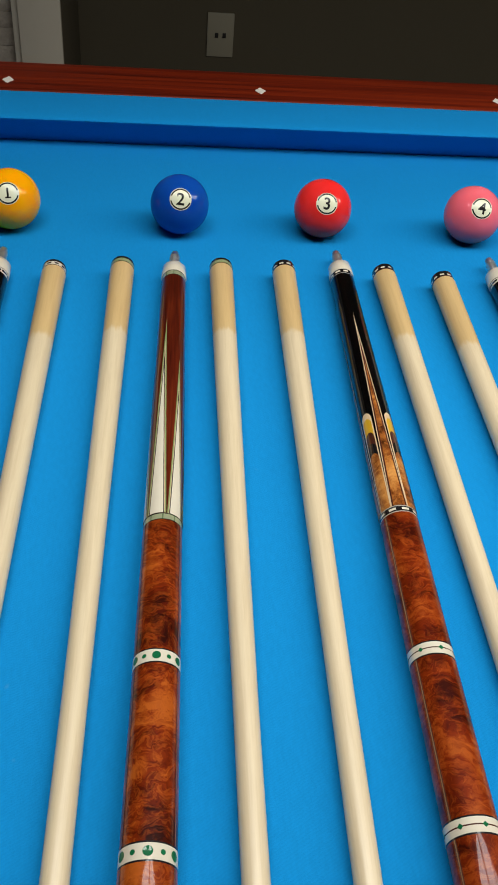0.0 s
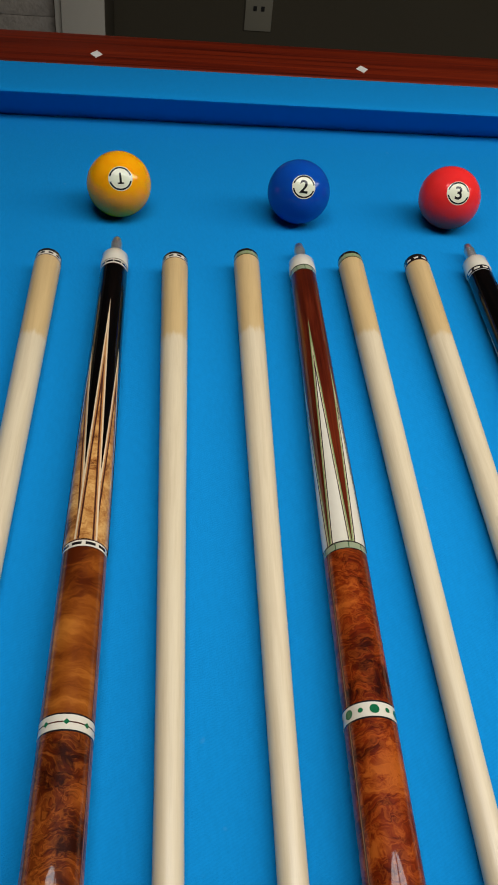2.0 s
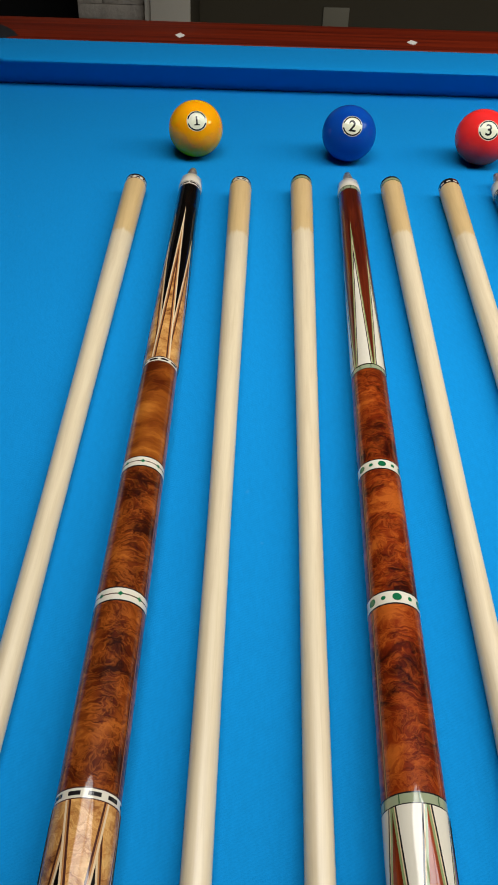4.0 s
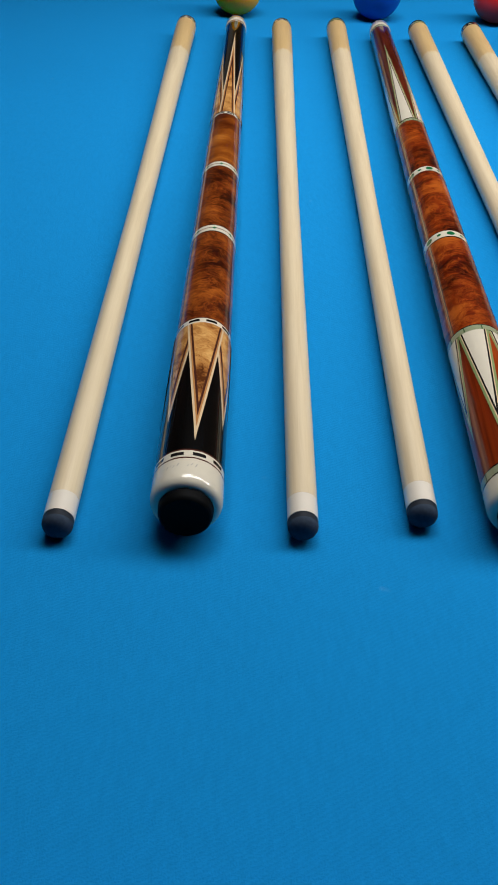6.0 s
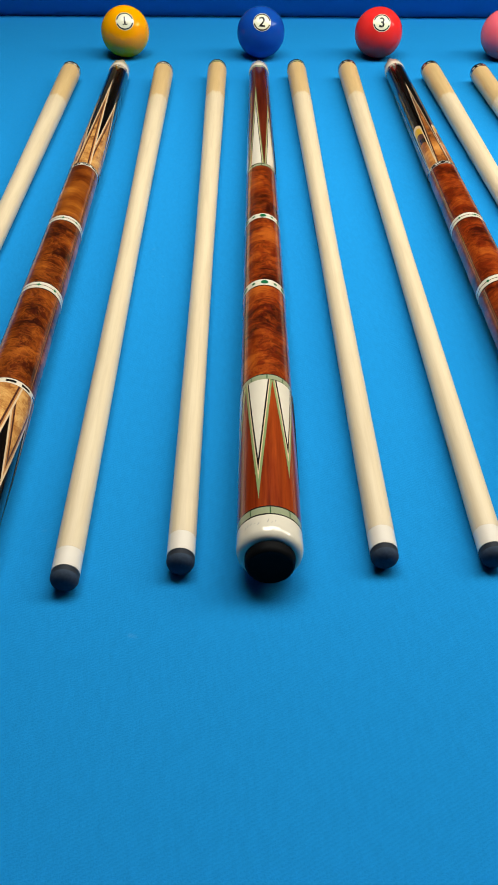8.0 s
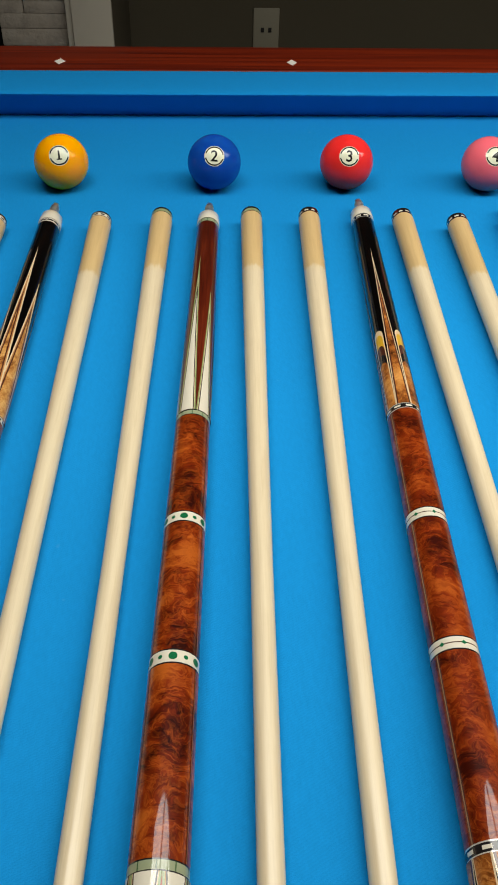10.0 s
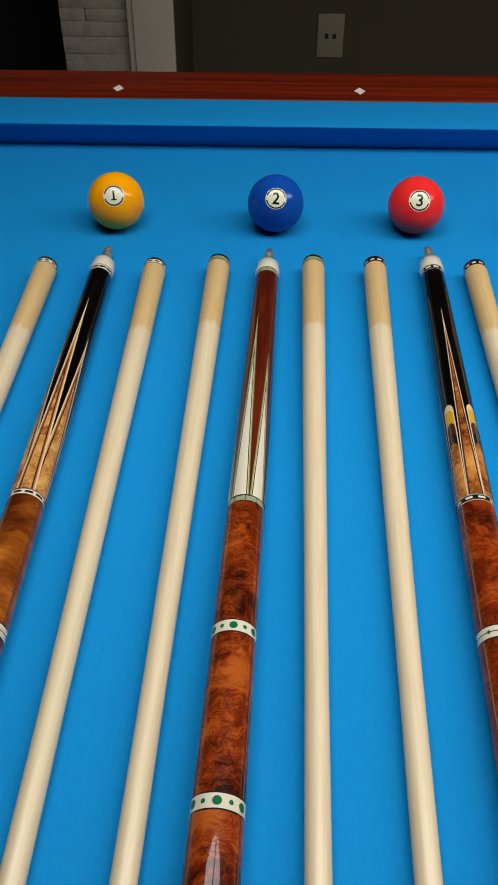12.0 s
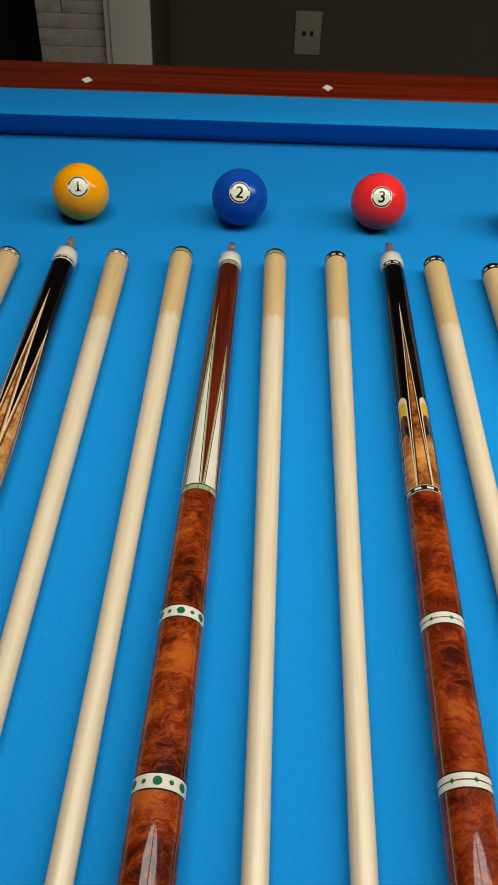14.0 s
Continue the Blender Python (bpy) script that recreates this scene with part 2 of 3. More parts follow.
M_PALEGREEN = plain("pale_green_band", (0.26, 0.285, 0.17), 0.35, 0, 1.0)
M_GREENDARK = plain("dark_green_line", (0.05, 0.10, 0.04), 0.35, 0, 1.0)
M_GREEN = plain("malachite_green", (0.007, 0.115, 0.042), 0.3, 0, 1.0, 0.6, 700)
M_SILVER = plain("silver_band", (0.55, 0.52, 0.46), 0.3, 0.4, 1.0)
M_YELLOW = plain("yellow_veneer", (0.58, 0.33, 0.02), 0.35, 0, 1.0)
M_EBONY = wood_material("ebony", (0.0010, 0.0008, 0.0008), (0.0018, 0.0014, 0.0013), (0.009, 0.0045, 0.003), 160.0, 0.35, 0.8)
M_COCO = wood_material("red_cocobolo", (0.028, 0.003, 0.001), (0.19, 0.021, 0.003), (0.40, 0.070, 0.008), 150.0, 0.38, 0.8)
# the same cocobolo darkened: the forearm's weaker light is put into its colour
M_COCO_DIM = wood_material("dimmed_cocobolo", (0.022, 0.003, 0.0015), (0.075, 0.009, 0.003), (0.17, 0.026, 0.007), 150.0, 0.38, 0.8)
M_BURL_GOLD = burl_material("golden_brown_burl", [(0.0, (0.02236, 0.00344, 0.001032)), (0.30, (0.0731, 0.01032, 0.00172)), (0.62, (0.1634, 0.03096, 0.00387)), (1.0, (0.3096, 0.0817, 0.01032))], curls=0.85, eyes=0.85)
M_BURL_HONEY = burl_material("honey_burl", [(0.0, (0.0675, 0.01058, 0.00144)), (0.35, (0.153, 0.03251, 0.0036)), (0.65, (0.234, 0.06048, 0.00648)), (1.0, (0.378, 0.121, 0.01584))], scale=24.0, curls=0.15, eyes=0.0)
M_BURL_RED = burl_material("reddish_burl", [(0.0, (0.02352, 0.002554, 0.000798)), (0.30, (0.084, 0.00798, 0.001436)), (0.62, (0.1806, 0.02075, 0.002394)), (1.0, (0.3528, 0.0782, 0.009576))], curls=0.65, eyes=0.15)
M_BURL_DEEP = burl_material("deep_red_burl", [(0.0, (0.03528, 0.003422, 0.0009778)), (0.30, (0.1008, 0.00937, 0.00163)), (0.62, (0.1806, 0.01956, 0.002444)), (1.0, (0.3192, 0.06355, 0.008148))], curls=0.6, eyes=0.25)
M_BURL_LIGHT = burl_material("light_maple_burl", [(0.0, (0.085, 0.022, 0.004)), (0.30, (0.28, 0.100, 0.021)), (0.62, (0.44, 0.20, 0.052)), (1.0, (0.60, 0.34, 0.11))], 60.0, eyes=0.6)
M_BURL_AMBER = burl_material("amber_burl", [(0.0, (0.055, 0.011, 0.002)), (0.35, (0.22, 0.060, 0.010)), (0.65, (0.37, 0.130, 0.025)), (1.0, (0.54, 0.24, 0.060))], 60.0)
M_WALL = plain("taupe_wall_paint", (0.100, 0.084, 0.053), 0.85, grain=0.08, scale=60)
M_WHITE = plain("white_trim_paint", (0.72, 0.66, 0.55), 0.5, grain=0.05, scale=40)
M_PLATE = plain("almond_plastic", (0.36, 0.33, 0.25), 0.4, grain=0.04)
M_SLOT = plain("dark_slot", (0.02, 0.018, 0.016), 0.6)
# near-black with mottling, for the fireplace opening
M_FIREBOX = plain("black_firebox", (0.006, 0.006, 0.006), 0.95, grain=0.4, scale=30)
M_FLOOR = plain("dark_carpet", (0.055, 0.048, 0.042), 0.95, grain=0.4, scale=200)
M_CEIL = plain("ceiling_paint", (0.16, 0.15, 0.14), 0.9, grain=0.04, scale=20)


def stone_material():
    m, nodes, links, b = material("whitewashed_stone")
    v = coords(nodes, links, (1, 1, 1), 5.0)
    n1, n2 = noise_tex(nodes, links, v, 26, 6, 0.65), noise_tex(nodes, links, v, 140, 4)
    c = ramp(nodes, links, n1, [(0.25, (0.33, 0.28, 0.23)), (0.5, (0.49, 0.43, 0.36)), (0.75, (0.58, 0.52, 0.44))])
    links.new(c, b.inputs["Base Color"])
    b.inputs["Roughness"].default_value = 0.9
    add = nodes.new("ShaderNodeMath")
    add.operation = "ADD"
    links.new(n1, add.inputs[0])
    links.new(n2, add.inputs[1])
    bump(nodes, links, b, add.outputs[0], 0.8, 0.004)
    return m


M_STONE = stone_material()


# ---- mesh helpers ----
def finish(name, bm, mats, smooth=True, sharp=38):
    me = bpy.data.meshes.new(name)
    bmesh.ops.recalc_face_normals(bm, faces=bm.faces)
    bm.to_mesh(me)
    bm.free()
    for m in (mats if isinstance(mats, (list, tuple)) else [mats]):
        me.materials.append(m)
    if smooth:
        me.polygons.foreach_set("use_smooth", [True] * len(me.polygons))
        me.set_sharp_from_angle(angle=radians(sharp))
    return me


def part(name, bm, mats, parent=None, label="", smooth=True, sharp=38):
    ob = new(name, finish(name, bm, mats, smooth, sharp))
    if parent:
        ob.parent = parent
    if label:
        ob["label"] = label
    return ob


def box_bm(x0, x1, y0, y1, z0, z1, bevel=0.0, bm=None, seg=2):
    own = bmesh.new()
    bmesh.ops.create_cube(own, size=1)
    for v in own.verts:
        v.co = Vector(((x0 + x1) / 2 + v.co.x * (x1 - x0), (y0 + y1) / 2 + v.co.y * (y1 - y0), (z0 + z1) / 2 + v.co.z * (z1 - z0)))
    if bevel:
        bmesh.ops.bevel(own, geom=own.edges[:], offset=bevel, segments=seg, affect="EDGES", profile=0.6)
    if bm is None:
        return own
    me = bpy.data.meshes.new("tmp")
    own.to_mesh(me)
    own.free()
    bm.from_mesh(me)
    bpy.data.meshes.remove(me)
    return bm


def lathe_bm(profile, centre, n=56, bm=None, mat=0, cap0=True, cap1=True):
    """Rings round the local y axis; centre(y) is the axis height."""
    bm = bm or bmesh.new()
    rings = []
    for y, r in profile:
        c = centre(y)
        rings.append([bm.verts.new((r * math.sin(2 * math.pi * i / n), y, c + r * math.cos(2 * math.pi * i / n))) for i in range(n)])
    for a, b in zip(rings, rings[1:]):
        for i in range(n):
            f = bm.faces.new((a[i], a[(i + 1) % n], b[(i + 1) % n], b[i]))
            f.material_index = mat
    if cap0:
        bm.faces.new(rings[0]).material_index = mat
    if cap1:
        bm.faces.new(rings[-1][::-1]).material_index = mat
    return bm


def on_surface(radius, y, th, off):
    r = radius(y)
    return ((r + off) * math.sin(th), y, r + (r + off) * math.cos(th))


def strip_bm(bm, radius, rows, off, mat=0, cols=8):
    """A thin inlay lying on a tapered round; rows of (y, angle from, angle to)."""
    prev = None
    for y, a, b in rows:
        cur = [bm.verts.new(on_surface(radius, y, a + (b - a) * k / cols, off)) for k in range(cols + 1)]
        if prev:
            for k in range(cols):
                bm.faces.new((prev[k], prev[k + 1], cur[k + 1], cur[k])).material_index = mat
        prev = cur


def disc_bm(bm, radius, y, th, size_y, size_t, off, mat=0, n=14, diamond=False):
    n = 4 if diamond else n
    r = radius(y)
    mid = bm.verts.new(on_surface(radius, y, th, off))
    rim = [bm.verts.new(on_surface(radius, y + size_y * math.cos(2 * math.pi * i / n), th + size_t / r * math.sin(2 * math.pi * i / n), off)) for i in range(n)]
    for i in range(n):
        bm.faces.new((mid, rim[i], rim[(i + 1) % n])).material_index = mat


def sheet_bm(outline, z):
    bm = bmesh.new()
    bm.faces.new([bm.verts.new((x, y, z)) for x, y in outline])
    return bm


# ---- the room ----
BED = 0.76
FLOOR_X0, FLOOR_X1, FLOOR_Y0, WALL_Y, ROOM_H = -2.6, 4.2, -1.8, 4.05, 2.5
tagged(part("floor", box_bm(FLOOR_X0, FLOOR_X1, FLOOR_Y0, WALL_Y, -0.05, 0.0), M_FLOOR), "dark short-pile carpet floor under the table", "floor", kind="structure")
tagged(part("ceiling", box_bm(FLOOR_X0, FLOOR_X1, FLOOR_Y0, WALL_Y, ROOM_H, ROOM_H + 0.05), M_CEIL), "plain painted ceiling over the games room", "ceiling", kind="structure")
for nm, b in (("wall_north", (FLOOR_X0, FLOOR_X1, WALL_Y, WALL_Y + 0.12)), ("wall_south", (FLOOR_X0, FLOOR_X1, FLOOR_Y0 - 0.12, FLOOR_Y0)),
              ("wall_west", (FLOOR_X0 - 0.12, FLOOR_X0, FLOOR_Y0, WALL_Y)), ("wall_east", (FLOOR_X1, FLOOR_X1 + 0.12, FLOOR_Y0, WALL_Y))):
    tagged(part(nm, box_bm(*b, 0.0, ROOM_H), M_WALL), "dim taupe painted room wall", "wall", kind="structure")


def outlet(place):
    thing = tagged(new("wall_outlet"), "almond plastic outlet plate on the taupe wall", "outlet")
    thing.matrix_world = pose(*place)
    w, h = 0.0402, 0.0630
    part("plate", box_bm(-w, w, -0.006, 0.0, -h, h, 0.0025), M_PLATE, thing)
    bm = bmesh.new()
    for x in (-0.0115, 0.0115):
        box_bm(x - 0.0052, x + 0.0052, -0.0078, -0.0055, -0.0070, 0.0070, 0.001, bm)
    part("socket", bm, M_SLOT, thing, "dark socket openings")
    return thing


outlet((0.0775, WALL_Y, 0.3275))


def fireplace(x_leg, y_front):
    """White surround leg, stone slip and black opening, mirrored about the opening's middle."""
    thing = tagged(new("fireplace"), "white painted fireplace surround with whitewashed stone slips and black firebox", "fireplace")
    mid = x_leg - 0.72
    for s in (1, -1):
        def bx(a, b, y0, y1, z0, z1, bev):
            xs = sorted((mid + s * (a - mid), mid + s * (b - mid)))
            return box_bm(xs[0], xs[1], y0, y1, z0, z1, bev)
        part("leg", bx(x_leg - 0.100, x_leg, y_front, y_front + 0.018, 0, 1.16, 0.003), M_WHITE, thing)
        # coloured as the walls, darker than the white leg in front
        part("pier", bx(x_leg - 0.100, x_leg - 0.001, y_front + 0.019, WALL_Y, 0, 1.16, 0.002), M_WALL, thing, "taupe side of the chimney breast")
        part("leg_trim", bx(x_leg - 0.116, x_leg - 0.101, y_front + 0.012, WALL_Y, 0, 1.06, 0.004), M_WHITE, thing)
        slip = part("stone_slip", bx(x_leg - 0.288, x_leg - 0.117, y_front + 0.050, WALL_Y, 0, 0.96, 0.002), M_STONE, thing, "grey mortar backing of the stone slips")
        rnd = random.Random(4)
        z = 0.004
        while z < 0.93:
            h = rnd.uniform(0.022, 0.046)
            for a, b in (((0.0, 1.0),) if rnd.random() < 0.6 else ((0.0, 0.38), (0.38, 1.0))):
                a0, b0 = x_leg - 0.288 + 0.170 * a + 0.0006, x_leg - 0.288 + 0.170 * b - 0.0006
                part("stone", bx(a0, b0, y_front + 0.036 + rnd.uniform(0, 0.005), y_front + 0.052, z, z + h, 0.004), M_STONE, slip)
            z += h
    part("mantel", box_bm(mid - 0.80, mid + 0.80, y_front - 0.06, WALL_Y, 1.16, 1.22, 0.006), M_WHITE, thing)
    part("frieze", box_bm(mid - 0.62, mid + 0.62, y_front + 0.01, WALL_Y, 0.962, 1.158, 0.003), M_WHITE, thing)
    part("firebox", box_bm(mid - 0.430, mid + 0.430, y_front + 0.30, WALL_Y, 0.0, 0.96), M_FIREBOX, thing, "black firebox back")


fireplace(-0.343, 3.50)


# ---- the table ----
NOSE_W, NOSE_E, NOSE_S, NOSE_N = -0.5822, 1.749, 1.0395, 2.2075
NOSE_H, RAIL_H, CUSH, WOOD = 0.036, 0.042, 0.0635, 0.0925
MID_X = (NOSE_W + NOSE_E) / 2
table = tagged(new("billiard_table"), "pool table with bright blue cloth and red mahogany rails", "pool table")
POCKETS = [(x, y, r) for x, r in ((NOSE_W - 0.022, 0.060), (NOSE_E + 0.022, 0.060)) for y in (NOSE_S - 0.022, NOSE_N + 0.022)]
SIDES = [(MID_X, NOSE_S - 0.050, 0.058), (MID_X, NOSE_N + 0.050, 0.058)]


def bed_outline():
    """The bed's edge with a round bite at each pocket."""
    x0, x1, y0, y1 = NOSE_W - CUSH, NOSE_E + CUSH, NOSE_S - CUSH, NOSE_N + CUSH
    out = []

    def bite(cx, cy, r, a0, a1):
        for k in range(17):
            a = radians(a0 + (a1 - a0) * k / 16)
            out.append((cx + r * math.cos(a), cy + r * math.sin(a)))

    bite(NOSE_W - 0.022, NOSE_S - 0.022, 0.06, 129, -39)
    bite(MID_X, NOSE_S - 0.05, 0.058, 190, -10)
    bite(NOSE_E + 0.022, NOSE_S - 0.022, 0.06, 219, 51)
    bite(NOSE_E + 0.022, NOSE_N + 0.022, 0.06, -51, -219)
    bite(MID_X, NOSE_N + 0.05, 0.058, 10, -190)
    bite(NOSE_W - 0.022, NOSE_N + 0.022, 0.06, 39, -129)
    return out


bm = sheet_bm(bed_outline(), BED)
ext = bmesh.ops.extrude_face_region(bm, geom=bm.faces[:])
for v in [g for g in ext["geom"] if isinstance(g, bmesh.types.BMVert)]:
    v.co.z -= 0.03
part("bed", bm, M_CLOTH, table, "bright blue worsted cloth stretched over the slate", smooth=False)

# cushion section: distance back from the nose, height over the bed
SECTION = [(0.027, 0.0005), (0.010, 0.0225), (0.0032, 0.0305), (0.0008, 0.0332), (0.0, 0.0352), (0.0010, 0.0368), (0.0035, 0.0376), (0.012, 0.0384), (CUSH - 0.004, RAIL_H - 0.0004), (CUSH, RAIL_H - 0.0012), (CUSH, 0.0005)]


def cushion(p, q, inward, cut0, cut1):
    """A cushion along p to q; its ends run back at the pockets by cut metres per metre of depth."""
    along = (Vector(q) - Vector(p)).normalized()
    inward = Vector(inward)
    bm = bmesh.new()
    n = 7
    length = (Vector(q) - Vector(p)).length
    stations = [0.0, 0.004, 0.012] + [length * k / n for k in range(1, n)] + [length - 0.012, length - 0.004, length]
    rings = []
    for s in stations:
        ring = []
        for d, h in SECTION:
            u = s - (cut0 * d if s == 0 else 0) + (cut1 * d if s == length else 0)
            if s in (0.004, 0.012):
                u = s - cut0 * d * (0.93 if s == 0.004 else 0.75)
            if s in (length - 0.004, length - 0.012):
                u = s + cut1 * d * (0.93 if s == length - 0.004 else 0.75)
            under = 0.011 * max(0.0, 1 - h / 0.036)
            u += under if s == 0 else -under if s == length else 0
            rnd = 0.004 if s in (0.0, length) else 0.0012 if s in (0.004, length - 0.004) else 0
            pt = Vector(p) + along * u - inward * (d + rnd * max(0, 1 - d / 0.02))
            ring.append(bm.verts.new((pt.x, pt.y, BED + h)))
        rings.append(ring)
    m = len(SECTION)
    for a, b in zip(rings, rings[1:]):
        for i in range(m):
            bm.faces.new((a[i], a[(i + 1) % m], b[(i + 1) % m], b[i]))
    bm.faces.new(rings[0])
    bm.faces.new(rings[-1][::-1])
    return part("cushion", bm, M_CLOTH, table, "blue cloth-covered rubber cushion", sharp=50)


JAW, SIDE = 0.0825, 0.064
for y, inw in ((NOSE_N, (0, -1)), (NOSE_S, (0, 1))):
    cushion((NOSE_W + JAW, y), (MID_X - SIDE, y), inw, 0.97, 0.25)
    cushion((MID_X + SIDE, y), (NOSE_E - JAW, y), inw, 0.25, 0.97)
for x, inw in ((NOSE_W, (1, 0)), (NOSE_E, (-1, 0))):
    cushion((x, NOSE_S + JAW), (x, NOSE_N - JAW), inw, 0.97, 0.97)


def rail(x0, x1, y0, y1):
    return part("rail", box_bm(x0, x1, y0, y1, BED - 0.05, BED + RAIL_H, 0.007, seg=4), M_RAIL, table, "red mahogany rail with straight grain and satin lacquer")


def diamond(parent, x, y, along_x):
    bm = bmesh.new()
    a, b = (0.0066, 0.0105) if along_x else (0.0105, 0.0066)
    vs = [bm.verts.new((x + dx, y + dy, BED + RAIL_H + 0.0004)) for dx, dy in ((a, 0), (0, b), (-a, 0), (0, -b))]
    bm.faces.new(vs)
    ext = bmesh.ops.extrude_face_region(bm, geom=bm.faces[:])
    for v in [g for g in ext["geom"] if isinstance(g, bmesh.types.BMVert)]:
        v.co.z -= 0.003
    part("sight", bm, M_INLAY, parent, "pearl diamond sight inlaid in the rail", smooth=False)


STEP = (NOSE_E - NOSE_W) / 8
for y0, y1, yd in ((NOSE_N + CUSH, NOSE_N + CUSH + WOOD, NOSE_N + 0.0928), (NOSE_S - CUSH - WOOD, NOSE_S - CUSH, NOSE_S - 0.0928)):
    for a, b, ks in ((NOSE_W + 0.02, MID_X - 0.05, (1, 2, 3)), (MID_X + 0.05, NOSE_E - 0.02, (5, 6, 7))):
        r = rail(a, b, y0, y1)
        for k in ks:
            diamond(r, NOSE_W + STEP * k, yd, True)
for x0, x1, xd in ((NOSE_W - CUSH - WOOD, NOSE_W - CUSH, NOSE_W - 0.092), (NOSE_E + CUSH, NOSE_E + CUSH + WOOD, NOSE_E + 0.092)):
    r = rail(x0, x1, NOSE_S + 0.02, NOSE_N - 0.02)
    for k in (1, 2, 3):
        diamond(r, xd, NOSE_S + (NOSE_N - NOSE_S) * k / 4, False)


def pocket(cx, cy, r, corner):
    """A round leather liner with an open mouth and a closed floor, and the wooden cap behind it."""
    bm = bmesh.new()
    n = 32
    prof = [(r, -0.034), (r, -0.16), (r * 0.85, -0.20), (0.002, -0.205)]
    rings = [[bm.verts.new((cx + q * math.cos(2 * math.pi * i / n), cy + q * math.sin(2 * math.pi * i / n), BED + h)) for i in range(n)] for q, h in prof]
    for a, b in zip(rings, rings[1:]):
        for i in range(n):
            bm.faces.new((a[i], a[(i + 1) % n], b[(i + 1) % n], b[i]))
    part("pocket_liner", bm, M_LEATHER, table, "black leather pocket")
    back = math.atan2(cy - (NOSE_S + NOSE_N) / 2, (cx - MID_X) if corner else 0.0)
    if corner:
        back = math.atan2(1 if cy > 1.6 else -1, 1 if cx > MID_X else -1)
    bm = bmesh.new()
    spread = radians(112 if corner else 88)
    outer = 0.088 if corner else 0.070
    cols = []
    for k in range(25):
        a = back - spread + 2 * spread * k / 24
        c, s = math.cos(a), math.sin(a)
        cols.append([bm.verts.new((cx + q * c, cy + q * s, BED + h)) for q, h in ((r, -0.034), (r + 0.002, RAIL_H - 0.001), (r + 0.008, RAIL_H + 0.002), (r + outer - r * 0.35, RAIL_H), (r + outer - r * 0.35, -0.05))])
    for a, b in zip(cols, cols[1:]):
        for i in range(4):
            bm.faces.new((a[i], a[i + 1], b[i + 1], b[i]))
        bm.faces.new((a[4], a[0], b[0], b[4]))
    bm.faces.new(cols[0])
    bm.faces.new(cols[-1][::-1])
    part("pocket_cap", bm, M_LEATHER, table, "black pocket casting")


for c in POCKETS:
    pocket(*c, True)
for c in SIDES:
    pocket(*c, False)
for x0, x1, y0, y1 in ((NOSE_W - 0.12, NOSE_E + 0.12, NOSE_N + 0.09, NOSE_N + 0.125), (NOSE_W - 0.12, NOSE_E + 0.12, NOSE_S - 0.125, NOSE_S - 0.09),
                       (NOSE_W - 0.125, NOSE_W - 0.09, NOSE_S - 0.089, NOSE_N + 0.089), (NOSE_E + 0.09, NOSE_E + 0.125, NOSE_S - 0.089, NOSE_N + 0.089)):
    part("apron", box_bm(x0, x1, y0, y1, BED - 0.25, BED - 0.052, 0.004), M_RAIL, table)
for x in (NOSE_W + 0.15, NOSE_E - 0.15):
    for y in (NOSE_S + 0.10, NOSE_N - 0.10):
        part("leg", box_bm(x - 0.08, x + 0.08, y - 0.08, y + 0.08, 0.0, BED - 0.205, 0.01), M_RAIL, table)


# ---- balls ----
BALL_R = 0.0279


